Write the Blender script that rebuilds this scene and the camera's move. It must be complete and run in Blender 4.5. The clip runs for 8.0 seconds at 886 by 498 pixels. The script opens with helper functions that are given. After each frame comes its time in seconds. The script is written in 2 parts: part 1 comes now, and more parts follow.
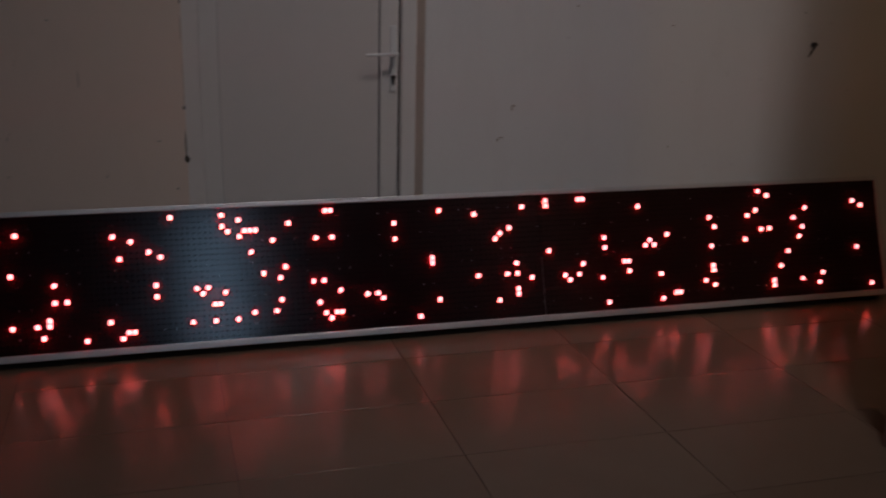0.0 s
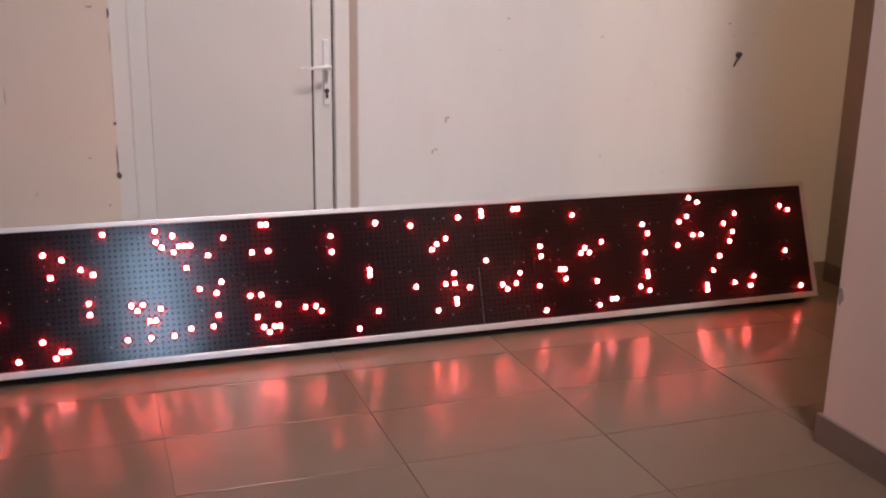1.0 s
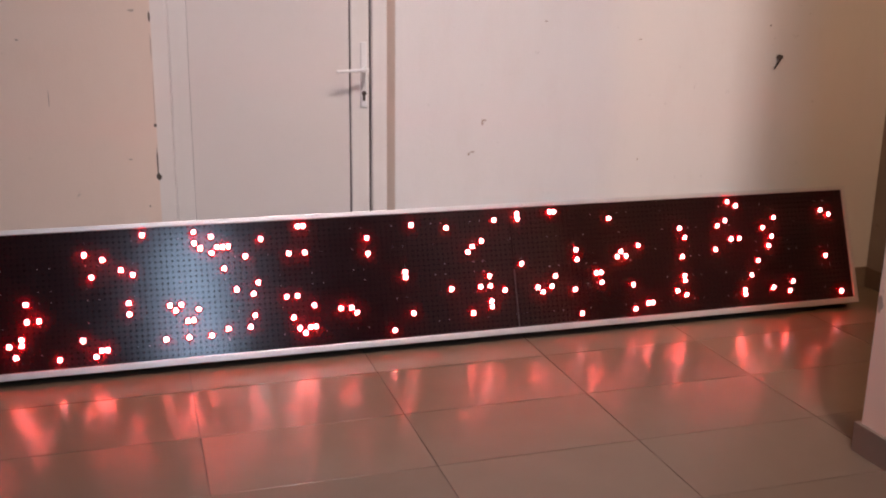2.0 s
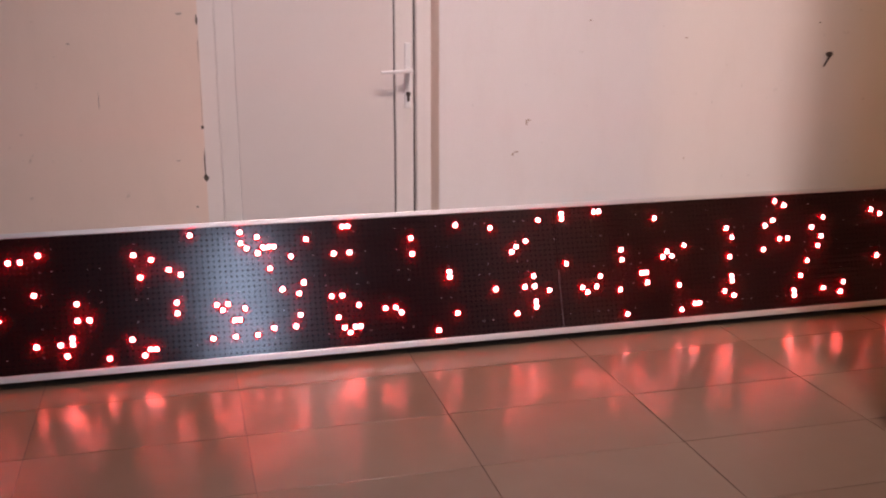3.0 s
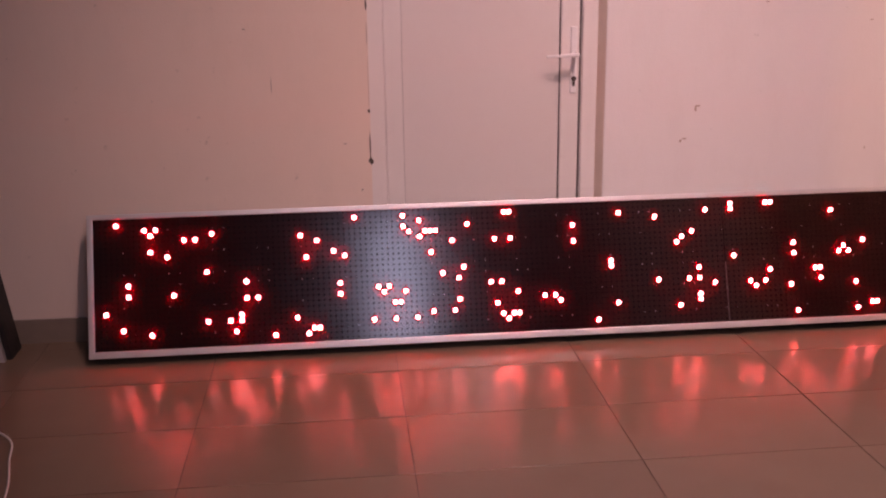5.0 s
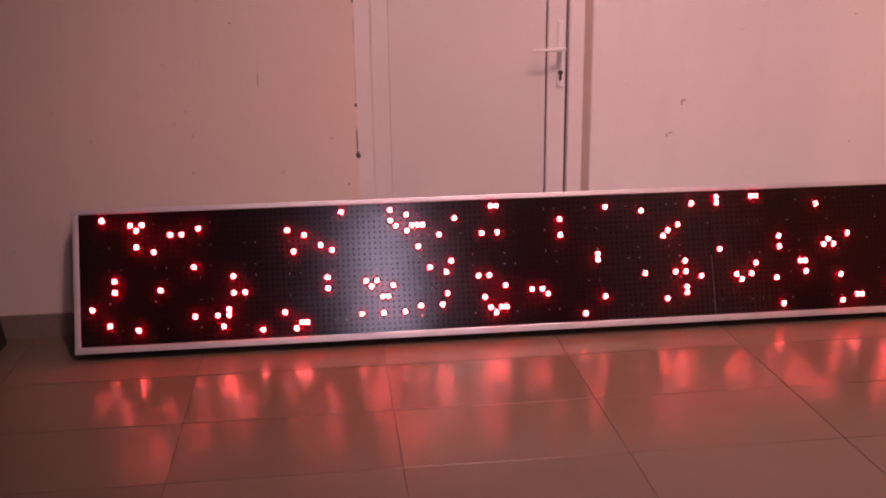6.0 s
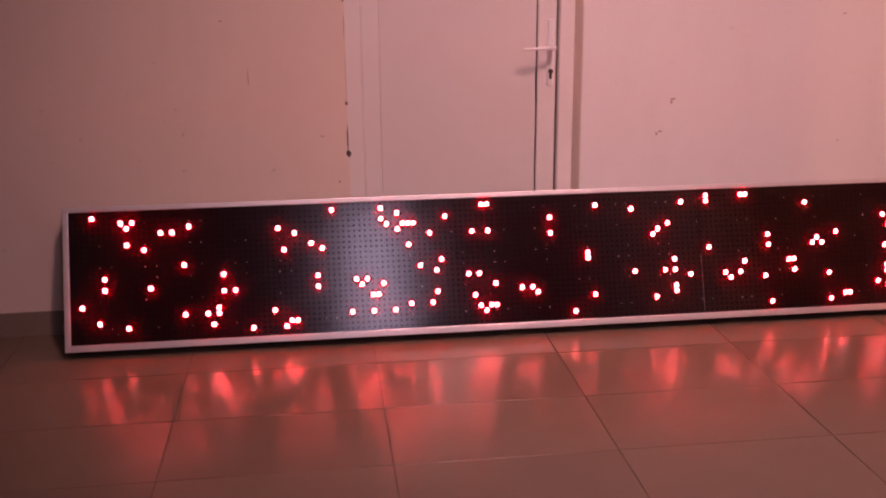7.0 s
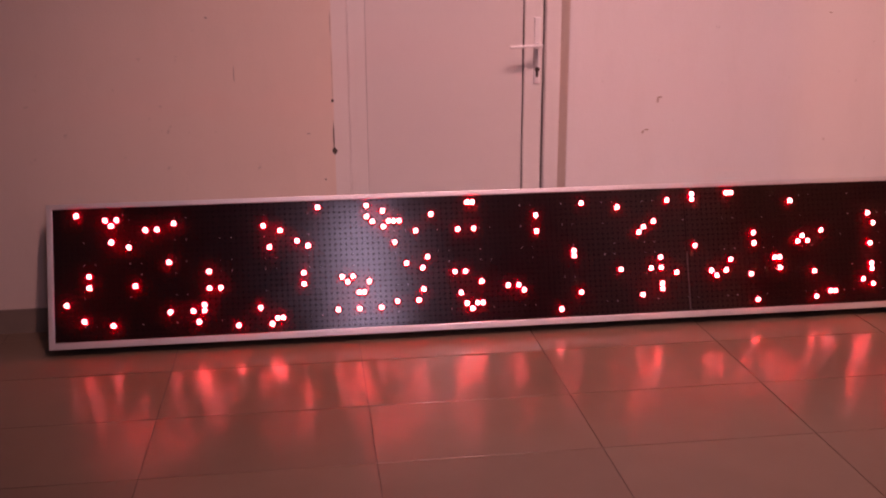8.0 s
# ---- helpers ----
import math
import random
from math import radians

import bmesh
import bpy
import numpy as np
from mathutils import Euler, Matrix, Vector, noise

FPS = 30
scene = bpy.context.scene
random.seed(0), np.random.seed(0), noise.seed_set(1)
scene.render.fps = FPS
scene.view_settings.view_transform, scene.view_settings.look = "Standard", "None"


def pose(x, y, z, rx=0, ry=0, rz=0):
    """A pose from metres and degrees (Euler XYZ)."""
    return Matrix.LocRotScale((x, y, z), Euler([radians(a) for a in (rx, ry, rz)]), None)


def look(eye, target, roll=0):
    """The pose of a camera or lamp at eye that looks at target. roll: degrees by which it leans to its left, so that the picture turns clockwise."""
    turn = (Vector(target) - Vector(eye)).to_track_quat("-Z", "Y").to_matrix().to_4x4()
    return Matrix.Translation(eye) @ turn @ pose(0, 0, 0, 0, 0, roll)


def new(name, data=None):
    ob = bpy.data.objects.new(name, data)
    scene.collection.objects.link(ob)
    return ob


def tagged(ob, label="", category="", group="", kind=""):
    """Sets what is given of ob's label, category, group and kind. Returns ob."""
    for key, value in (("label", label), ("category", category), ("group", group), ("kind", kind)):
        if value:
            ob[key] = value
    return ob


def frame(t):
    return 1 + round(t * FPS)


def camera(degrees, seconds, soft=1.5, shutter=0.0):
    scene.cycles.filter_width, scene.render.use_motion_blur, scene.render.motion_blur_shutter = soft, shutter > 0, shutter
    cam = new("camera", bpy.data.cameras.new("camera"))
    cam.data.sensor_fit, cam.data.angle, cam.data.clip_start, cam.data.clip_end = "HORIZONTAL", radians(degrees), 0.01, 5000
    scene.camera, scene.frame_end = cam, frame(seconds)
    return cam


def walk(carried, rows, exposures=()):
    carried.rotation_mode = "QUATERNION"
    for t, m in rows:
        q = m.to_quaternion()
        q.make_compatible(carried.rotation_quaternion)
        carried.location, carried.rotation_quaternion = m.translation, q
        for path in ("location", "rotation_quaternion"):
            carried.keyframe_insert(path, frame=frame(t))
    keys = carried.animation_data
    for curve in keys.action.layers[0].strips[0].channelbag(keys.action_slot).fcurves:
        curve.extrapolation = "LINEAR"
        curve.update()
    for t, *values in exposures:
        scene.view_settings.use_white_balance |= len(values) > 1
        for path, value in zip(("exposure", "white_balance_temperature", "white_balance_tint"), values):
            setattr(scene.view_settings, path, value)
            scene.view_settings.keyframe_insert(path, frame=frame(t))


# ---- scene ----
cam = camera(47.19, 8.0, soft=2.1, shutter=0.4)

# seconds, x, y, z, yaw, pitch, roll
PATH = [
    (0.0, -0.1727, -2.9387, 1.3993, -16.239, -16.052, 1.324),
    (0.2, -0.1802, -2.9423, 1.3929, -18.463, -15.680, 1.251),
    (0.5, -0.1740, -2.9523, 1.3734, -20.244, -15.114, 1.118),
    (0.8, -0.1469, -2.9786, 1.3586, -20.253, -14.727, 0.815),
    (1.0, -0.1597, -2.9666, 1.3684, -19.588, -14.825, 0.913),
    (1.5, -0.1383, -2.9843, 1.3813, -18.245, -14.892, 0.842),
    (1.7, -0.1453, -2.9743, 1.3824, -17.810, -14.908, 0.831),
    (2.8, -0.1495, -2.9770, 1.3761, -15.552, -14.810, 0.266),
    (3.0, -0.1451, -2.9788, 1.3819, -14.672, -14.893, 0.082),
    (3.5, -0.1338, -2.9678, 1.3867, -11.965, -15.059, -0.228),
    (4.0, -0.1553, -2.9586, 1.3777, -9.217, -15.146, -0.263),
    (4.5, -0.1617, -2.9537, 1.3722, -6.294, -15.256, -0.698),
    (4.7, -0.1742, -2.9487, 1.3736, -5.670, -15.394, -0.771),
    (5.8, -0.1760, -2.9493, 1.3727, -6.575, -15.902, -0.765),
    (6.0, -0.1797, -2.9496, 1.3731, -6.636, -15.932, -0.684),
    (6.5, -0.1748, -2.9550, 1.3716, -7.523, -15.991, -0.593),
    (7.0, -0.1784, -2.9572, 1.3744, -7.164, -16.032, -0.514),
    (7.5, -0.1800, -2.9543, 1.3729, -7.922, -16.048, -0.567),
    (8.0, -0.1572, -2.9572, 1.3712, -7.655, -16.126, -0.264),
]
walk(cam, [(t, pose(x, y, z, 90 + pitch, 0, yaw) @ pose(0, 0, 0, 0, 0, roll)) for t, x, y, z, yaw, pitch, roll in PATH],
     exposures=[
         (0.0, -2.48, 6500, 13), (0.2, -1.88, 6500, 14), (0.5, -1.12, 6600, 16), (0.8, -0.4, 6800, 16),
         (1.0, -0.06, 6900, 19), (1.5, 0.0, 7000, 21), (3.0, -0.06, 7500, 34), (4.5, -0.25, 8200, 54),
         (6.0, -0.46, 9300, 80), (8.0, -0.58, 9700, 94)])

# ---- light ----
world = bpy.data.worlds.new("world")
scene.world = world
world.use_nodes = True
sky = world.node_tree.nodes.new("ShaderNodeTexSky")
sky.sky_type, sky.sun_disc, sky.sun_elevation = "NISHITA", False, radians(35)
world.node_tree.links.new(sky.outputs[0], world.node_tree.nodes["Background"].inputs[0])
world.node_tree.nodes["Background"].inputs[1].default_value = 0.1

LAMP_POWER, WINDOW_POWER, ALCOVE_FILL_POWER = 44.0, 25.0, 84.0
LED_CORE, LED_FLOOR_GLOW, LED_RIM, LED_HALO = 19.0, 235.0, 0.35, 820.0

# ---- plan ----
WALL_Y = 0.854                 # face of the wall behind the sign
LEFT_X, ALCOVE_X = -1.62, 3.15
NEAR_X, NEAR_Y = 1.922, -0.63  # corner of the wall beside the camera
BACK_Y, CEIL_Z = -3.7, 6.0
TILE_X, TILE_Y = 0.6543, 0.3797
DOOR_X0, DOOR_X1, DOOR_Y, DOOR_TOP = -0.055, 0.842, 0.910, 2.14


# ---- materials ----
def material(name, colour, rough=0.5, metal=0.0, spec=0.5):
    m = bpy.data.materials.new(name)
    m.use_nodes = True
    b = m.node_tree.nodes["Principled BSDF"]
    b.inputs["Base Color"].default_value = (*colour, 1)
    b.inputs["Roughness"].default_value = rough
    b.inputs["Metallic"].default_value = metal
    b.inputs["Specular IOR Level"].default_value = spec
    return m, m.node_tree.nodes, m.node_tree.links, b


def coords(nodes, links, scale, source="Object"):
    tc = nodes.new("ShaderNodeTexCoord")
    mp = nodes.new("ShaderNodeMapping")
    mp.inputs["Scale"].default_value = scale
    links.new(tc.outputs[source], mp.inputs[0])
    return mp.outputs[0]


def noise_of(nodes, links, vector, scale, detail=4.0, rough=0.6):
    n = nodes.new("ShaderNodeTexNoise")
    n.inputs["Scale"].default_value, n.inputs["Detail"].default_value, n.inputs["Roughness"].default_value = scale, detail, rough
    links.new(vector, n.inputs["Vector"])
    return n.outputs["Fac"]


def ramp(nodes, links, fac, stops):
    r = nodes.new("ShaderNodeValToRGB")
    while len(r.color_ramp.elements) < len(stops):
        r.color_ramp.elements.new(0.5)
    for e, (p, c) in zip(r.color_ramp.elements, stops):
        e.position, e.color = p, (*c, 1)
    links.new(fac, r.inputs[0])
    return r.outputs[0]


def mix(nodes, links, fac, a, b, kind="MIX"):
    n = nodes.new("ShaderNodeMix")
    n.data_type, n.blend_type = "RGBA", kind
    for value, k in ((fac, 0), (a, 6), (b, 7)):
        if isinstance(value, (int, float)):
            n.inputs[k].default_value = value
        elif isinstance(value, tuple):
            n.inputs[k].default_value = (*value, 1)
        else:
            links.new(value, n.inputs[k])
    return n.outputs[2]


def bump(nodes, links, b, height, strength, distance):
    n = nodes.new("ShaderNodeBump")
    n.inputs["Strength"].default_value, n.inputs["Distance"].default_value = strength, distance
    links.new(height, n.inputs["Height"])
    links.new(n.outputs[0], b.inputs["Normal"])


def plaster(name, base, dirt, rough=0.75):
    m, n, l, b = material(name, base, rough, spec=0.3)
    v = coords(n, l, (1, 1, 1))
    big = noise_of(n, l, v, 1.3, 5)
    c = mix(n, l, big, tuple(k * 0.94 for k in base), tuple(min(0.9, k * 1.05) for k in base))
    streak = noise_of(n, l, coords(n, l, (3.0, 3.0, 0.9)), 2.4, 6, 0.7)
    c = mix(n, l, ramp(n, l, streak, [(0.50, (0, 0, 0)), (0.85, (0.22, 0.22, 0.22))]), c, dirt)
    spots = noise_of(n, l, v, 22, 3)
    c = mix(n, l, ramp(n, l, spots, [(0.70, (0, 0, 0)), (0.80, (0.5, 0.5, 0.5))]), c, tuple(k * 0.55 for k in dirt))
    l.new(c, b.inputs["Base Color"])
    bump(n, l, b, mix(n, l, 0.35, noise_of(n, l, v, 9, 6), noise_of(n, l, v, 140, 2)), 0.25, 0.006)
    return m


M_WALL = plaster("painted_plaster", (0.70, 0.662, 0.637), (0.56, 0.49, 0.45))
M_WALL_L = plaster("beige_plaster", (0.74, 0.592, 0.497), (0.57, 0.455, 0.37))
# near wall: warm bounced light is put into this brighter base colour
M_NEAR = plaster("bounce_warmed_plaster", (0.89, 0.67, 0.555), (0.78, 0.57, 0.46))
# unseen ceiling, greyed so the display face reflects less of it
M_CEIL = plaster("dulled_ceiling_paint", (0.56, 0.51, 0.46), (0.48, 0.43, 0.38))
# alcove end wall: the alcove's shade is put into this darker colour
M_ALCOVE_SHADE = plaster("shade_dimmed_plaster", (0.40, 0.33, 0.28), (0.31, 0.25, 0.21))
# dark colour for unseen walls, cuts their bounce and their reflection in the display
M_UNSEEN_DARK = plaster("bounce_cutting_brown", (0.17, 0.12, 0.09), (0.12, 0.085, 0.06))


def tile_material():
    m, n, l, b = material("porcelain_tile", (0.32, 0.27, 0.22), 0.2, spec=0.40)
    v = coords(n, l, (1, 1, 1))
    info = n.new("ShaderNodeObjectInfo")
    offset = n.new("ShaderNodeVectorMath")
    offset.operation = "MULTIPLY_ADD"
    comb = n.new("ShaderNodeCombineXYZ")
    for k in range(3):
        l.new(info.outputs["Random"], comb.inputs[k])
    l.new(comb.outputs[0], offset.inputs[0])
    offset.inputs[1].default_value = (37, 53, 11)
    l.new(v, offset.inputs[2])
    cloud = noise_of(n, l, offset.outputs[0], 7, 2, 0.5)
    c = mix(n, l, cloud, (0.186, 0.125, 0.087), (0.206, 0.141, 0.100))
    tone = mix(n, l, info.outputs["Random"], (0.94, 0.94, 0.94), (1.04, 1.04, 1.04))
    c = mix(n, l, 1.0, c, tone, "MULTIPLY")
    l.new(c, b.inputs["Base Color"])
    b.inputs["Roughness"].default_value = 0.25
    return m


M_TILE = tile_material()


def speckled(name, base, dark, rough, scale, metal=0.0, relief=0.1, spec=0.5):
    m, n, l, b = material(name, base, rough, metal, spec)
    v = coords(n, l, (1, 1, 1))
    c = mix(n, l, noise_of(n, l, v, scale, 5), dark, base)
    c = mix(n, l, ramp(n, l, noise_of(n, l, v, scale * 9, 2), [(0.6, (0, 0, 0)), (0.8, (0.4, 0.4, 0.4))]), c, dark)
    l.new(c, b.inputs["Base Color"])
    l.new(ramp(n, l, noise_of(n, l, v, scale * 2, 4), [(0.3, (rough * 0.85,) * 3), (0.8, (min(1, rough * 1.2),) * 3)]), b.inputs["Roughness"])
    bump(n, l, b, noise_of(n, l, v, scale * 5, 3), relief, 0.002)
    return m


M_GROUT = speckled("grout", (0.128, 0.082, 0.056), (0.092, 0.060, 0.042), 0.9, 30)
M_SKIRT = speckled("skirting_tile", (0.27, 0.20, 0.155), (0.19, 0.142, 0.108), 0.4, 12)
M_PVC = speckled("white_pvc", (0.76, 0.71, 0.67), (0.66, 0.61, 0.57), 0.35, 3, relief=0.03)
M_PANEL_PVC = speckled("door_panel_pvc", (0.71, 0.645, 0.605), (0.65, 0.59, 0.55), 0.45, 2, relief=0.03)
M_GASKET = speckled("rubber_gasket", (0.15, 0.12, 0.11), (0.10, 0.08, 0.075), 0.7, 30)
M_HANDLE = speckled("white_lacquer", (0.80, 0.79, 0.77), (0.7, 0.68, 0.66), 0.3, 8, relief=0.02)
M_ALU = speckled("anodised_aluminium", (0.66, 0.64, 0.63), (0.53, 0.515, 0.505), 0.42, 7, metal=0.55, relief=0.04)
M_SHEET = speckled("case_sheet", (0.06, 0.055, 0.055), (0.035, 0.03, 0.03), 0.5, 9, metal=0.3)
M_SEAM = speckled("sheet_edge", (0.22, 0.21, 0.21), (0.06, 0.06, 0.06), 0.5, 25)
M_BOARD = speckled("dark_board", (0.020, 0.014, 0.012), (0.012, 0.009, 0.008), 0.6, 9)
M_HOLE = speckled("dark_diode", (0.008, 0.008, 0.009), (0.005, 0.005, 0.005), 0.9, 40, spec=0.02)
# red-tinted ring added round each lit diode to carry its halo
M_HALO_RING = speckled("matt_halo_ring", (0.018, 0.0045, 0.006), (0.013, 0.003, 0.004), 0.95, 40, spec=0.02)
M_SOLDER = speckled("bright_diode", (0.45, 0.47, 0.50), (0.3, 0.31, 0.33), 0.35, 40, metal=0.9)
M_CRACK = speckled("bare_plaster", (0.10, 0.075, 0.055), (0.05, 0.04, 0.03), 0.95, 60)
M_SMUDGE = speckled("scuffed_paint", (0.46, 0.37, 0.31), (0.34, 0.27, 0.22), 0.8, 60)
M_PLUG = speckled("dark_plug", (0.07, 0.05, 0.04), (0.04, 0.03, 0.025), 0.6, 60)
M_CABLE = speckled("white_cable", (0.75, 0.73, 0.70), (0.6, 0.58, 0.55), 0.4, 40)


def face_material():
    m, n, l, b = material("red_hazed_black_sheet", (0.007, 0.007, 0.008), 0.2, spec=0.62)
    v = coords(n, l, (1, 1, 1))
    # the diodes' red glare haze is put into the sheet's black
    c = mix(n, l, noise_of(n, l, v, 6, 6), (0.0110, 0.0022, 0.0030), (0.016, 0.0036, 0.0046))
    l.new(c, b.inputs["Base Color"])
    l.new(ramp(n, l, noise_of(n, l, v, 8, 5), [(0.3, (0.145, 0.145, 0.145)), (0.8, (0.185, 0.185, 0.185))]), b.inputs["Roughness"])
    bump(n, l, b, noise_of(n, l, v, 350, 2), 0.04, 0.001)
    return m


M_FACE = face_material()


def glow(name, colour, strength):
    m, n, l, b = material(name, (0.12, 0.012, 0.012), 0.3)
    b.inputs["Emission Color"].default_value = (*colour, 1)
    b.inputs["Emission Strength"].default_value = strength
    return m


M_CORE = glow("lit_diode", (1.0, 0.42, 0.46), LED_CORE)
# extra glow on downward faces, feeds the red streaks on the floor
M_FLOOR_GLOW = glow("diode_floor_glow", (1.0, 0.085, 0.05), LED_FLOOR_GLOW)
M_RIM = glow("lit_diode_flank", (1.0, 0.006, 0.045), LED_RIM)
# hidden glowing underside that lights the sheet in place of lens bloom
M_HALO_LED = glow("diode_halo_source", (1.0, 0.003, 0.007), LED_HALO)
M_LAMP = glow("lamp_diffuser", (1.0, 0.96, 0.92), 4.0)


# ---- mesh helpers ----
def finish(name, bm, mat, smooth=False):
    me = bpy.data.meshes.new(name)
    bmesh.ops.recalc_face_normals(bm, faces=bm.faces)
    if smooth:
        for f in bm.faces:
            f.smooth = True
    bm.to_mesh(me)
    bm.free()
    for k in mat if isinstance(mat, (list, tuple)) else [mat]:
        me.materials.append(k)
    return me


def part(name, bm, mat, parent, label="", smooth=False):
    ob = new(name, finish(name, bm, mat, smooth))
    ob.parent = parent
    if label:
        tagged(ob, label)
    return ob


def box(x0, x1, y0, y1, z0, z1, bevel=0.0, bm=None, seg=2):
    bm = bm or bmesh.new()
    r = bmesh.ops.create_cube(bm, size=1.0, matrix=Matrix.Translation(((x0 + x1) / 2, (y0 + y1) / 2, (z0 + z1) / 2))
                              @ Matrix.Diagonal((x1 - x0, y1 - y0, z1 - z0, 1)))
    if bevel:
        edges = {e for vert in r["verts"] for e in vert.link_edges}
        bmesh.ops.bevel(bm, geom=list(edges), offset=bevel, segments=seg, profile=0.6, affect="EDGES")
    return bm


def rod(a, b, r0, r1=None, sides=14, bm=None):
    bm = bm or bmesh.new()
    a, b = Vector(a), Vector(b)
    d = b - a
    bmesh.ops.create_cone(bm, cap_ends=True, segments=sides, radius1=r0, radius2=r0 if r1 is None else r1, depth=d.length,
                          matrix=Matrix.Translation((a + b) / 2) @ d.to_track_quat("Z", "Y").to_matrix().to_4x4())
    return bm


def structure(name, bm, mat, label, category):
    return tagged(part(name, bm, mat, None), label, category, kind="structure")


# ---- structure ----
floor = structure("floor", box(LEFT_X - 0.1, ALCOVE_X + 0.1, BACK_Y - 0.1, WALL_Y + 0.3, -0.12, -0.003), M_GROUT,
                  "polished beige porcelain tile floor with dark grout joints", "floor")

wall_back = structure("wall_north", box(LEFT_X - 0.36, DOOR_X0, WALL_Y, WALL_Y + 0.30, -0.05, CEIL_Z), M_WALL_L,
                      "scuffed off-white plaster wall behind the long display", "wall")
part("wall_section", box(DOOR_X1, ALCOVE_X + 0.15, WALL_Y, WALL_Y + 0.30, -0.05, CEIL_Z, 0.004, seg=3), M_WALL, wall_back)
part("lintel", box(DOOR_X0, DOOR_X1, WALL_Y + 0.001, WALL_Y + 0.30, DOOR_TOP, CEIL_Z), M_WALL, wall_back)
# unseen side wall, kept dark so the left end gets less bounced light
structure("wall_west", box(LEFT_X - 0.36, LEFT_X, BACK_Y, WALL_Y, -0.05, CEIL_Z), M_UNSEEN_DARK, "unseen side wall of the hall, darkened to cut bounced light", "wall")
structure("wall_alcove", box(ALCOVE_X, ALCOVE_X + 0.15, -2.6, WALL_Y, -0.05, CEIL_Z), M_ALCOVE_SHADE, "plaster end wall of the alcove, shade put into its taupe colour", "wall")
structure("wall_alcove_back", box(NEAR_X + 0.2, ALCOVE_X + 0.15, -2.75, -2.6, -0.05, CEIL_Z), M_UNSEEN_DARK, "unseen rear wall of the alcove, darkened to dim its reflection", "wall")
wall_near = structure("wall_east", box(NEAR_X, NEAR_X + 0.2, BACK_Y, NEAR_Y, -0.05, CEIL_Z, 0.008, seg=3), M_NEAR,
                      "pale painted plaster wall ending in a free corner", "wall")
for vert in wall_near.data.vertices:  # the old wall leans back a little
    vert.co.x += 0.006 * vert.co.z
WIN = (0.00, 0.54, 1.45, 2.85)
wall_rear = structure("wall_south", box(LEFT_X - 0.36, WIN[0], BACK_Y - 0.2, BACK_Y, -0.05, CEIL_Z), M_UNSEEN_DARK, "unseen wall with a narrow window, darkened to dim its reflection", "wall")
part("wall_section", box(WIN[1], NEAR_X + 0.2, BACK_Y - 0.2, BACK_Y, -0.05, CEIL_Z), M_UNSEEN_DARK, wall_rear)
part("wall_section", box(WIN[0], WIN[1], BACK_Y - 0.2, BACK_Y, -0.05, WIN[2]), M_UNSEEN_DARK, wall_rear)
part("wall_section", box(WIN[0], WIN[1], BACK_Y - 0.2, BACK_Y, WIN[3], CEIL_Z), M_UNSEEN_DARK, wall_rear)
structure("ceiling", box(LEFT_X - 0.36, ALCOVE_X + 0.15, BACK_Y - 0.2, WALL_Y + 0.30, CEIL_Z, CEIL_Z + 0.15), M_CEIL, "unseen plain ceiling, greyed to dim its reflection", "ceiling")

# the window behind the camera
win = tagged(new("window_1"), "narrow white window with daylight behind it", "window", kind="structure")
for x0, x1, z0, z1 in ((WIN[0], WIN[0] + 0.05, WIN[2], WIN[3]), (WIN[1] - 0.05, WIN[1], WIN[2], WIN[3]),
                       (WIN[0] + 0.05, WIN[1] - 0.05, WIN[2], WIN[2] + 0.05), (WIN[0] + 0.05, WIN[1] - 0.05, WIN[3] - 0.05, WIN[3])):
    part("window_frame", box(x0, x1, BACK_Y - 0.12, BACK_Y - 0.05, z0, z1, 0.004), M_PVC, win)
daylight = new("window_daylight", bpy.data.lights.new("window_daylight", "AREA"))
daylight.data.shape, daylight.data.size, daylight.data.size_y = "RECTANGLE", WIN[1] - WIN[0] - 0.1, WIN[3] - WIN[2] - 0.1
daylight.data.energy, daylight.data.color = WINDOW_POWER, (0.44, 0.71, 1.0)
daylight.matrix_world = look(((WIN[0] + WIN[1]) / 2, BACK_Y - 0.08, (WIN[2] + WIN[3]) / 2), ((WIN[0] + WIN[1]) / 2, 0, (WIN[2] + WIN[3]) / 2))

# unseen key light high behind the camera; the upright tube fixture is added
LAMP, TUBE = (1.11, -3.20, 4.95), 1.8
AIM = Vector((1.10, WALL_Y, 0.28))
lamp = tagged(new("unseen_wall_lamp"), "unseen upright tube fixture added to carry the key light", "lamp")
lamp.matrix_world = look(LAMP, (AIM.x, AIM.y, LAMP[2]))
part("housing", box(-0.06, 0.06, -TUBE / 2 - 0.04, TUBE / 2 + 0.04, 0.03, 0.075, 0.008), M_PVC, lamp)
part("tube", rod((0, -TUBE / 2, 0.028), (0, TUBE / 2, 0.028), 0.013, sides=20), M_LAMP, lamp, "glowing tube of the added key fixture", smooth=True)
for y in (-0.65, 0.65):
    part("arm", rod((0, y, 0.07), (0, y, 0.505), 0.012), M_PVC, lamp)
key_light = new("key_light", bpy.data.lights.new("key_light", "AREA"))
key_light.data.shape, key_light.data.size, key_light.data.size_y = "RECTANGLE", 0.20, TUBE
key_light.data.energy, key_light.data.color, key_light.data.spread = LAMP_POWER, (1.0, 0.945, 0.955), radians(56)
key_light.matrix_world = look(LAMP, AIM)

# unseen warm fill lamp, added on the alcove's rear wall to lift its shade
alcove_fill = tagged(new("unseen_wall_lamp"), "unseen round fill lamp added on the rear wall of the alcove", "lamp")
part("base", rod((2.6, -2.597, 3.9), (2.6, -2.56, 3.9), 0.13, sides=32), M_PVC, alcove_fill)
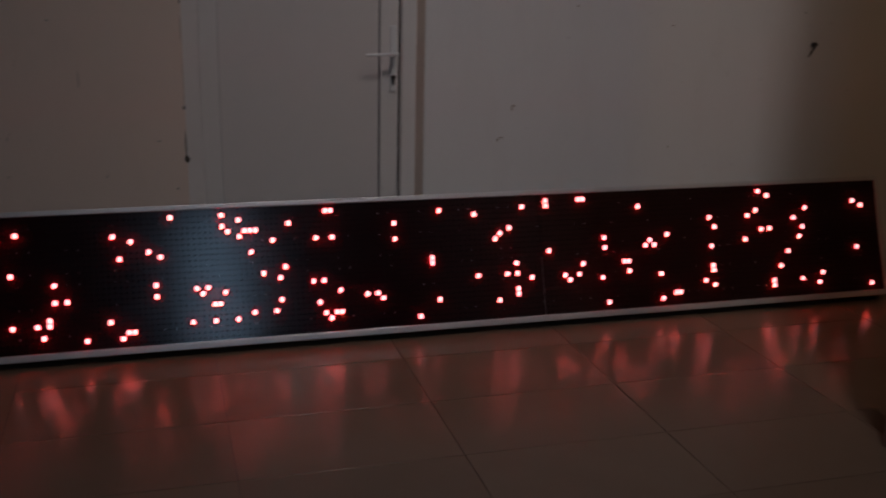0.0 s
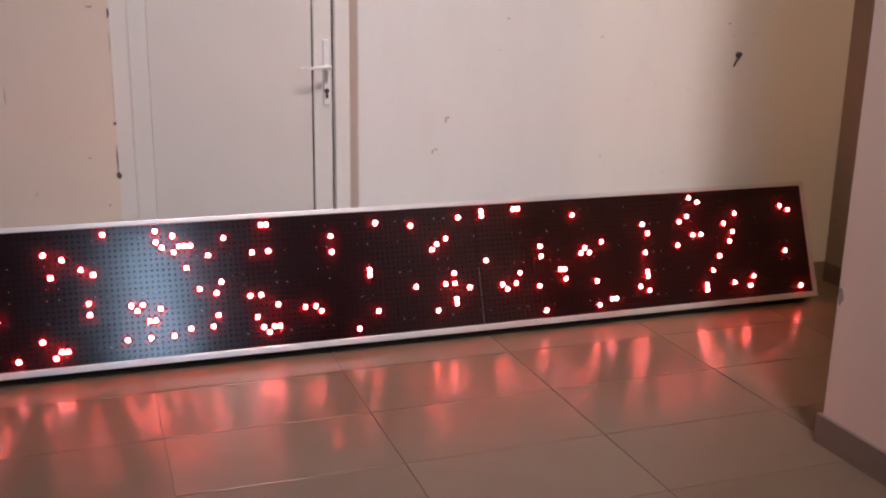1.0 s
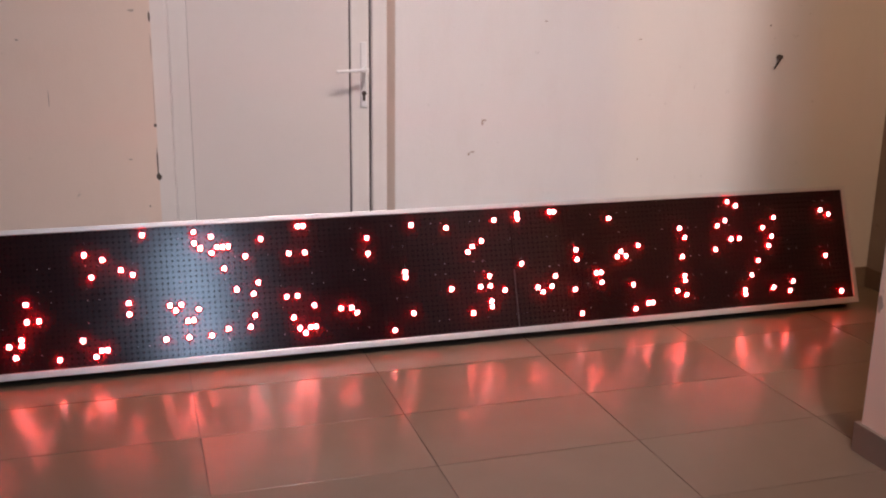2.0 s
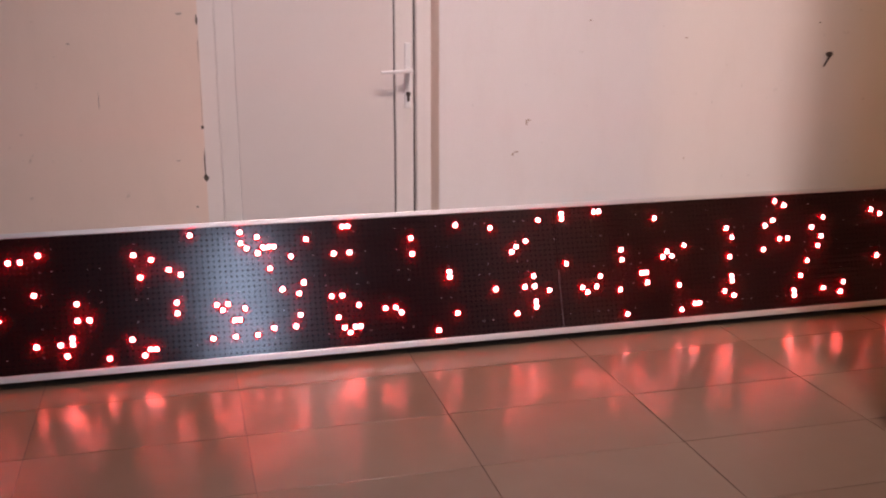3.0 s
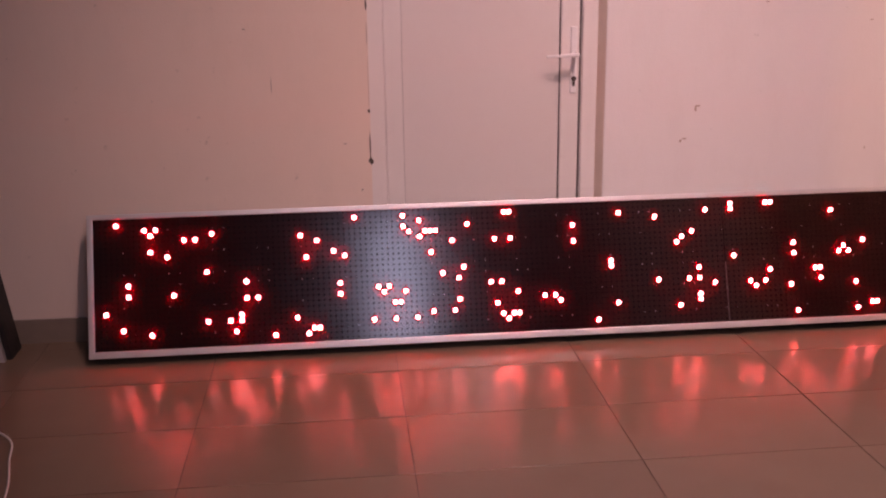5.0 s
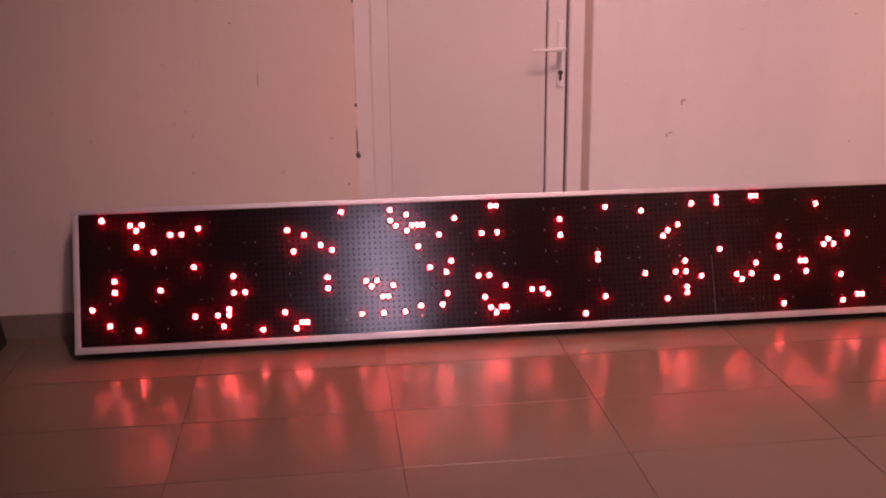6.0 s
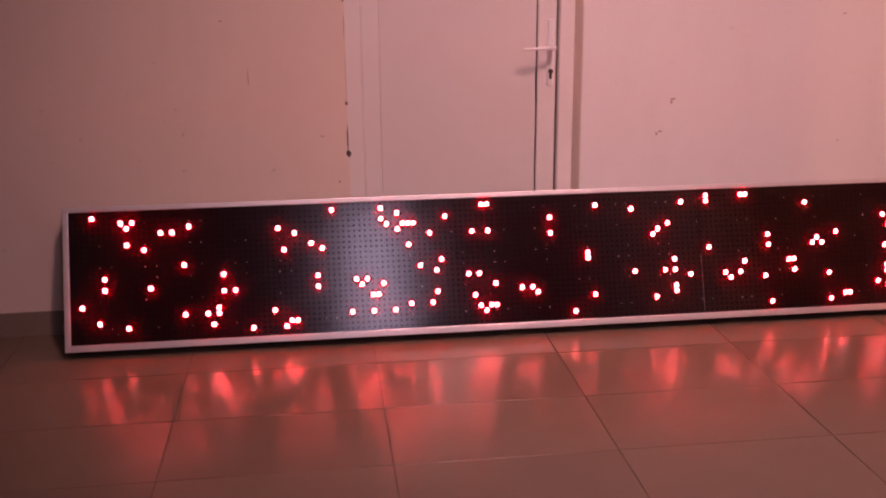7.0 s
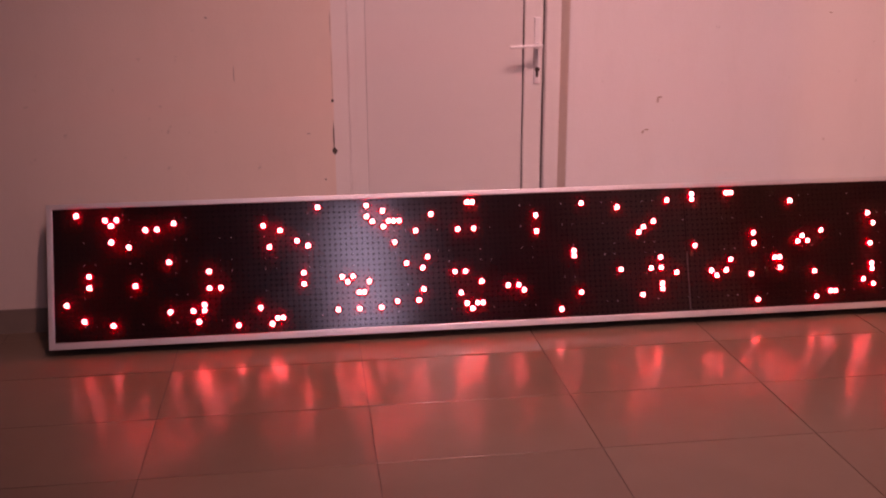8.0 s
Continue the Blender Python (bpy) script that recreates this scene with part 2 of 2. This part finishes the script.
part("diffuser", rod((2.6, -2.5599, 3.9), (2.6, -2.552, 3.9), 0.11, sides=32), M_LAMP, alcove_fill, "glowing diffuser of the added fill lamp")
alcove_fill_light = new("alcove_fill_light", bpy.data.lights.new("alcove_fill_light", "AREA"))
alcove_fill_light.data.shape, alcove_fill_light.data.size = "DISK", 0.22
alcove_fill_light.data.energy, alcove_fill_light.data.color = ALCOVE_FILL_POWER, (1.0, 0.74, 0.48)
alcove_fill_light.matrix_world = look((2.6, -2.545, 3.9), (2.6, 0.6, 1.0))

# skirting
def skirting(name, x0, x1, y0, y1):
    return structure(name, box(x0, x1, y0, y1, -0.002, 0.094, 0.002), M_SKIRT, "brown-grey stone-look skirting tiles along the wall", "baseboard")


skirting("baseboard_north_a", LEFT_X, DOOR_X0, WALL_Y - 0.011, WALL_Y - 0.0005)
skirting("baseboard_north_b", DOOR_X1, ALCOVE_X, WALL_Y - 0.011, WALL_Y - 0.0005)
skirting("baseboard_west", LEFT_X + 0.0005, LEFT_X + 0.011, BACK_Y, WALL_Y - 0.011)
skirting("baseboard_alcove", ALCOVE_X - 0.011, ALCOVE_X - 0.0005, -2.6, WALL_Y - 0.011)
skirting("baseboard_east", NEAR_X - 0.013, NEAR_X + 0.0075, BACK_Y, NEAR_Y + 0.012)
skirting("baseboard_east_end", NEAR_X + 0.0076, NEAR_X + 0.2, NEAR_Y + 0.0005, NEAR_Y + 0.012)

# ---- door ----
LEAF = (0.0066, 0.7520)
STILE, STILE_L = 0.0718, 0.0664
door = tagged(new("door_1"), "closed white plastic door with a flat infill panel", "door", kind="structure")
frame_y0, frame_y1 = DOOR_Y - 0.012, DOOR_Y + 0.06
for x0, x1 in ((DOOR_X0 - 0.012, LEAF[0] - 0.0002), (LEAF[1] + 0.0075, DOOR_X1 + 0.012)):
    part("door_frame", box(x0, x1, frame_y0, frame_y1, 0, DOOR_TOP, 0.011, seg=4), M_PVC, door)
part("door_frame", box(LEAF[0] - 0.003, LEAF[1] + 0.004, frame_y0, frame_y1, DOOR_TOP - 0.065, DOOR_TOP, 0.006), M_PVC, door)
leaf_top = DOOR_TOP - 0.068
for x0, x1 in ((LEAF[0], LEAF[0] + STILE_L), (LEAF[1] - STILE, LEAF[1])):
    part("stile", box(x0, x1, DOOR_Y, DOOR_Y + 0.055, 0.008, leaf_top, 0.006, seg=3), M_PVC, door)
for z0, z1 in ((0.008, 0.09), (leaf_top - STILE, leaf_top)):
    part("rail", box(LEAF[0] + STILE_L, LEAF[1] - STILE, DOOR_Y, DOOR_Y + 0.055, z0, z1, 0.005), M_PVC, door)
part("infill_panel", box(LEAF[0] + STILE_L + 0.001, LEAF[1] - STILE - 0.004, DOOR_Y + 0.013, DOOR_Y + 0.04, 0.09, leaf_top - STILE), M_PANEL_PVC, door)
part("gasket", box(LEAF[1] - STILE - 0.0028, LEAF[1] - STILE - 0.0005, DOOR_Y + 0.006, DOOR_Y + 0.02, 0.09, leaf_top - STILE), M_GASKET, door, "black rubber gasket")
part("gasket", box(LEAF[0] + STILE_L + 0.0005, LEAF[0] + STILE_L + 0.0014, DOOR_Y + 0.011, DOOR_Y + 0.02, 0.09, leaf_top - STILE), M_GASKET, door, "black rubber gasket")
part("gasket", box(LEAF[1] + 0.0003, LEAF[1] + 0.0076, DOOR_Y + 0.004, DOOR_Y + 0.03, 0.008, leaf_top), M_GASKET, door, "black rubber gasket")
# splayed plaster return between the wall and the frame
bevel = bmesh.new()
outline = ((DOOR_X1 + 0.001, WALL_Y + 0.0035), (DOOR_X1 - 0.0010, WALL_Y + 0.0040), (DOOR_X1 - 0.0110, WALL_Y + 0.021), (DOOR_X1 - 0.0245, frame_y0 + 0.005), (DOOR_X1 + 0.001, frame_y0 + 0.006))
low, high = ([bevel.verts.new((x, y, z)) for x, y in outline] for z in (0.0, DOOR_TOP))
bevel.faces.new(low)
bevel.faces.new(high)
for k in range(5):
    bevel.faces.new((low[k], low[(k + 1) % 5], high[(k + 1) % 5], high[k]))
part("reveal", bevel, M_WALL_L, wall_back, "beige plaster return beside the door frame")
HX, HZ = 0.7455, 1.0440
handle = part("door_handle", box(HX - 0.029, HX - 0.004, DOOR_Y - 0.010, DOOR_Y, HZ - 0.149, HZ + 0.102, 0.005, seg=3), M_HANDLE, door, "white lever handle on a long plate")
part("lever", rod((HX - 0.016, DOOR_Y - 0.01, HZ), (HX - 0.016, DOOR_Y - 0.068, HZ), 0.0075), M_HANDLE, handle, smooth=True)
lever = box(HX - 0.134, HX - 0.008, DOOR_Y - 0.074, DOOR_Y - 0.063, HZ - 0.008, HZ + 0.007, 0.005, seg=3)
for v in lever.verts:  # tapers to a thin, slightly drooping tip
    k = max(0.0, min(1.0, (HX - 0.03 - v.co.x) / 0.098))
    v.co.z = HZ - 0.004 * k + (v.co.z - HZ) * (1 - 0.40 * k)
part("lever", lever, M_HANDLE, handle, smooth=True)
cyl = rod((HX - 0.016, DOOR_Y - 0.016, HZ - 0.094), (HX - 0.016, DOOR_Y - 0.008, HZ - 0.094), 0.0095)
box(HX - 0.021, HX - 0.011, DOOR_Y - 0.0155, DOOR_Y - 0.008, HZ - 0.123, HZ - 0.094, 0.002, bm=cyl)
part("keyhole", cyl, M_PLUG, handle, "dark lock cylinder")

# ---- the long display ----
SIGN = Matrix.Translation((-1.0963, 0.5566, 0.0316)) @ Matrix.Rotation(radians(-20.545), 4, "X")
LENGTH, HEIGHT, DEPTH, PITCH = 3.9714, 0.5197, 0.088, 0.02
FRAME_B, FRAME_T, FRAME_S = 0.024, 0.018, 0.021
COL0, ROW0, COLS, ROWS = 0.0451, 0.0360, 195, 24
SEAM = 2.3751
# in its own axes: x along, z up the face, y into the case
sign = tagged(new("led_display"), "long black dot-matrix display in an aluminium frame leaning on the wall", "display sign")
sign.matrix_world = SIGN


def profile_bar(x0, x1, z0, z1):
    return box(x0, x1, -0.004, 0.03, z0, z1, 0.0025)


part("frame_rail", profile_bar(0, LENGTH, 0, FRAME_B), M_ALU, sign, "silver aluminium frame profile")
part("frame_rail", profile_bar(0, LENGTH, HEIGHT - FRAME_T, HEIGHT), M_ALU, sign, "silver aluminium frame profile")
part("frame_stile", profile_bar(0, FRAME_S, FRAME_B, HEIGHT - FRAME_T), M_ALU, sign, "silver aluminium frame profile")
part("frame_stile", profile_bar(LENGTH - FRAME_S, LENGTH, FRAME_B, HEIGHT - FRAME_T), M_ALU, sign, "silver aluminium frame profile")
part("case", box(0.002, LENGTH - 0.002, 0.03, DEPTH, 0.002, HEIGHT - 0.002, 0.003), M_SHEET, sign, "dark sheet-metal case")
part("face_panel", box(FRAME_S, SEAM - 0.0012, 0.002, 0.028, FRAME_B, HEIGHT - FRAME_T), M_FACE, sign, "black perforated face sheet, tinted red for the diodes' haze")
part("face_panel", box(SEAM + 0.0012, LENGTH - FRAME_S, 0.002, 0.028, FRAME_B, HEIGHT - FRAME_T), M_FACE, sign, "black perforated face sheet, tinted red for the diodes' haze")
part("seam_strip", box(SEAM - 0.0006, SEAM + 0.0006, 0.0014, 0.02, FRAME_B, FRAME_B + 0.23), M_SEAM, sign, "bare sheet edge at the seam")

# which diodes glow: a line for each row from the bottom, the columns that are on
LIT = (
    "",
    "31 37 91 130 142 192",
    "9 24 38 39 74 145 146 168 179",
    "4 49 53 57 73 75 76 107 154 168 175",
    "19 23 25 35 60 64 95 111 152 180",
    "25 72 84 111",
    "1 53 54 65 81 83 122 129 142 154 170",
    "76 114 121 124 135 154",
    "26 28 43 51 55 103 109 111",
    "5 13 50 52 71 73 125 134 135 172 189",
    "43 65 111",
    "5 26 62 94 154",
    "66 94 118 130 139 141 162 175",
    "19 140",
    "130 144 166 168 176",
    "37 44 60 107 155",
    "12 42 87 108 174",
    "9 64 72 75 110 154 163",
    "39 58 165 177 191",
    "15 17 36 56 59 60 61 87 189",
    "9 20 55 67 103 138",
    "8 10 58 96 113 118 168",
    "3 46 55 74 75 118 125 126 166",
    "",
)
lit = {(int(c), r) for r, line in enumerate(LIT) for c in line.split()}


def cell(c, r):
    return COL0 + c * PITCH, ROW0 + r * PITCH


# unlit diodes: shallow dark cups in the sheet
verts, faces = [], []
for c in range(COLS):
    for r in range(ROWS):
        if (c, r) in lit:
            continue
        x, z = cell(c, r)
        b = len(verts)
        for k in range(8):
            a = k * math.pi / 4
            verts.append((x + 0.0033 * math.cos(a), 0.0016, z + 0.0033 * math.sin(a)))
        for k in range(8):
            a = k * math.pi / 4
            verts.append((x + 0.0021 * math.cos(a), 0.0006, z + 0.0021 * math.sin(a)))
        faces += [(b + k, b + (k + 1) % 8, b + 8 + (k + 1) % 8, b + 8 + k) for k in range(8)] + [tuple(b + 8 + k for k in range(8))]
me = bpy.data.meshes.new("diode_field")
me.from_pydata(verts, [], faces)
me.materials.append(M_HOLE)
unlit = new("diode_field", me)
unlit.parent = sign
tagged(unlit, "rows of small dark unlit diodes", kind="stuff")

# bright solder points that glint between the diodes, in pairs on a coarse grid
rng = random.Random(4)
glints = bmesh.new()
for block in range(4, COLS - 6, 8):
    for r in (2, 7, 11, 13, 17, 21):
        for dc in (0, 2):
            if rng.random() < 0.7 and (block + dc, r) not in lit:
                x, z = cell(block + dc, r)
                bmesh.ops.create_icosphere(glints, subdivisions=1, radius=rng.uniform(0.0015, 0.0027), matrix=Matrix.Translation((x + 0.002, 0.0, z + 0.001)))
tagged(part("solder_glint", glints, M_SOLDER, sign, "tiny bright solder points", True), kind="stuff")

# lit diodes; ring, underside and lower faces are added for halo and floor streaks
dome = bmesh.new()
RINGS = ((0.0150, 0.0012), (0.0142, 0.0006), (0.0045, 0.0006), (0.0045, -0.0058), (0.0086, -0.0060), (0.0081, -0.0090), (0.0064, -0.0108), (0.0030, -0.0116))
loops = [[dome.verts.new((rad * math.cos(k * math.pi / 8), y, rad * math.sin(k * math.pi / 8))) for k in range(16)] for rad, y in RINGS]
for i in range(len(loops) - 1):
    for k in range(16):
        f = dome.faces.new((loops[i][k], loops[i][(k + 1) % 16], loops[i + 1][(k + 1) % 16], loops[i + 1][k]))
        f.material_index = (4, 4, 1, 2, 3 if 8 < k < 15 else 1, 0, 0)[i]
dome.faces.new(loops[-1])
dome_mesh = finish("led", dome, [M_CORE, M_RIM, M_HALO_LED, M_FLOOR_GLOW, M_HALO_RING], True)
for c, r in sorted(lit):
    x, z = cell(c, r)
    d = new("led", dome_mesh)
    d.parent = sign
    d.location = (x, 0.0, z)
    tagged(d, "glowing red diode")

# ---- small things ----
# dark board leaning at the left of the hall
board = tagged(new("leaning_board"), "dark board with a grey edge leaning on the side wall", "board")
board.matrix_world = Matrix.Translation((-1.400, 0.70, 0.0)) @ Matrix.Rotation(radians(-8), 4, "Y")
part("panel", box(-0.03, 0.0, -0.02, 0.10, 0.0, 0.62, 0.003), M_BOARD, board)
part("edge_strip", box(-0.045, -0.02, -0.045, -0.02, 0.0, 0.16, 0.002), M_ALU, board, "grey metal edge")

# loose white cable on the floor
curve = bpy.data.curves.new("cable", "CURVE")
curve.dimensions, curve.bevel_depth, curve.bevel_resolution = "3D", 0.0032, 3
sp = curve.splines.new("BEZIER")
bends = ((-1.50, 0.02), (-1.30, 0.06), (-1.215, 0.0), (-1.165, -0.16), (-1.115, -0.36), (-1.10, -0.62), (-1.25, -0.85))
sp.bezier_points.add(len(bends) - 1)
for p, (x, y) in zip(sp.bezier_points, bends):
    p.co, p.handle_left_type, p.handle_right_type = (x, y, 0.0035), "AUTO", "AUTO"
curve.materials.append(M_CABLE)
tagged(new("cable", curve), "thin white cable lying loose on the floor", "cable")


# marks in the plaster
def chip(x, z, pts, depth=0.002, mat=M_CRACK):
    bm = bmesh.new()
    front = [bm.verts.new((x + px, WALL_Y - depth, z + pz)) for px, pz in pts]
    back = [bm.verts.new((x + px * 1.25, WALL_Y + 0.003, z + pz * 1.25)) for px, pz in pts]
    bm.faces.new(front)
    for k in range(len(pts)):
        bm.faces.new((front[k], front[(k + 1) % len(pts)], back[(k + 1) % len(pts)], back[k]))
    return part("plaster_mark", bm, mat, wall_back, "small chip in the plaster")


def blot(w, h, n, seed):
    r = random.Random(seed)
    return [(w * r.uniform(0.6, 1.1) * math.cos(k * math.tau / n), h * r.uniform(0.6, 1.1) * math.sin(k * math.tau / n)) for k in range(n)]


EDGE = DOOR_X0
chip(EDGE - 0.004, 0.853, blot(0.006, 0.008, 8, 1))
chip(EDGE - 0.002, 0.665, blot(0.009, 0.013, 9, 2))
chip(EDGE - 0.003, 0.72, blot(0.0028, 0.055, 12, 3), 0.0015)
chip(EDGE - 0.003, 0.95, blot(0.0013, 0.11, 12, 4), 0.001, M_SMUDGE)
chip(EDGE - 0.004, 1.13, blot(0.0018, 0.05, 12, 5), 0.001, M_SMUDGE)
chip(EDGE - 0.004, 1.24, blot(0.004, 0.02, 9, 6), 0.0015)
chip(-0.094, 0.555, blot(0.004, 0.004, 7, 7))
chip(-0.118, 1.262, blot(0.014, 0.005, 8, 8), 0.001, M_SMUDGE)
chip(1.210, 0.838, blot(0.012, 0.0045, 7, 9), 0.001, M_SMUDGE)
chip(1.203, 0.827, blot(0.0055, 0.010, 7, 10), 0.001, M_SMUDGE)
chip(1.162, 0.712, blot(0.012, 0.004, 7, 11), 0.001, M_SMUDGE)
chip(1.148, 0.704, blot(0.006, 0.008, 7, 12), 0.001, M_SMUDGE)
chip(2.50, 1.208, blot(0.005, 0.004, 7, 13))
chip(1.885, 1.153, blot(0.010, 0.003, 7, 14), 0.001, M_SMUDGE)
chip(1.905, 0.655, blot(0.003, 0.006, 7, 15), 0.001, M_SMUDGE)
chip(-0.415, 0.96, blot(0.0022, 0.03, 10, 16), 0.0008, M_SMUDGE)
chip(-0.502, 1.161, blot(0.008, 0.0035, 7, 18), 0.001, M_SMUDGE)
chip(1.462, 1.226, blot(0.009, 0.003, 7, 19), 0.001, M_SMUDGE)
chip(-0.152, 0.732, blot(0.008, 0.003, 7, 17), 0.001, M_SMUDGE)

# old wall plug with a hanging scrap of wire
plug = tagged(new("wall_plug"), "old dark screw plug with a scrap of wire in the wall", "wall plug")
part("plug", rod((2.553, WALL_Y + 0.004, 1.075), (2.553, WALL_Y - 0.022, 1.078), 0.011, 0.009), M_PLUG, plug, smooth=True)
part("wire", rod((2.553, WALL_Y - 0.018, 1.072), (2.532, WALL_Y - 0.008, 1.025), 0.005, 0.003, 8), M_PLUG, plug)

# dark patch on the free wall corner
patch = bmesh.new()
marks = blot(0.020, 0.030, 12, 21)
ring = [patch.verts.new((NEAR_X + 0.0015, NEAR_Y - 0.016 + a * 0.7, 0.478 + b)) for a, b in marks]
patch.faces.new(ring)
inner = [patch.verts.new((NEAR_X + 0.012, v.co.y, v.co.z)) for v in ring]
for k in range(12):
    patch.faces.new((ring[k], ring[(k + 1) % 12], inner[(k + 1) % 12], inner[k]))
part("plaster_mark", patch, M_SMUDGE, wall_near, "dark spot at the wall corner")

# ---- window sill ----
part("window_sill", box(WIN[0] - 0.04, WIN[1] + 0.04, BACK_Y - 0.05, BACK_Y + 0.06, WIN[2] - 0.03, WIN[2] - 0.001, 0.004), M_PVC, win)

# ---- floor tiles ----
GAP = 0.0027
tile_bm = box(GAP / 2, TILE_X - GAP / 2, GAP / 2, TILE_Y - GAP / 2, -0.010, 0.0)
top = [e for e in tile_bm.edges if all(v.co.z > -0.001 for v in e.verts)]
bmesh.ops.bevel(tile_bm, geom=top, offset=0.0004, segments=1, affect="EDGES")
tile_mesh = finish("tile", tile_bm, M_TILE)
for i in range(-3, 5):
    for j in range(-10, 3):
        if i >= 3 and j < -8:
            continue
        t = new("tile", tile_mesh)
        t.parent = floor
        t.location = (i * TILE_X, j * TILE_Y, 0.0)
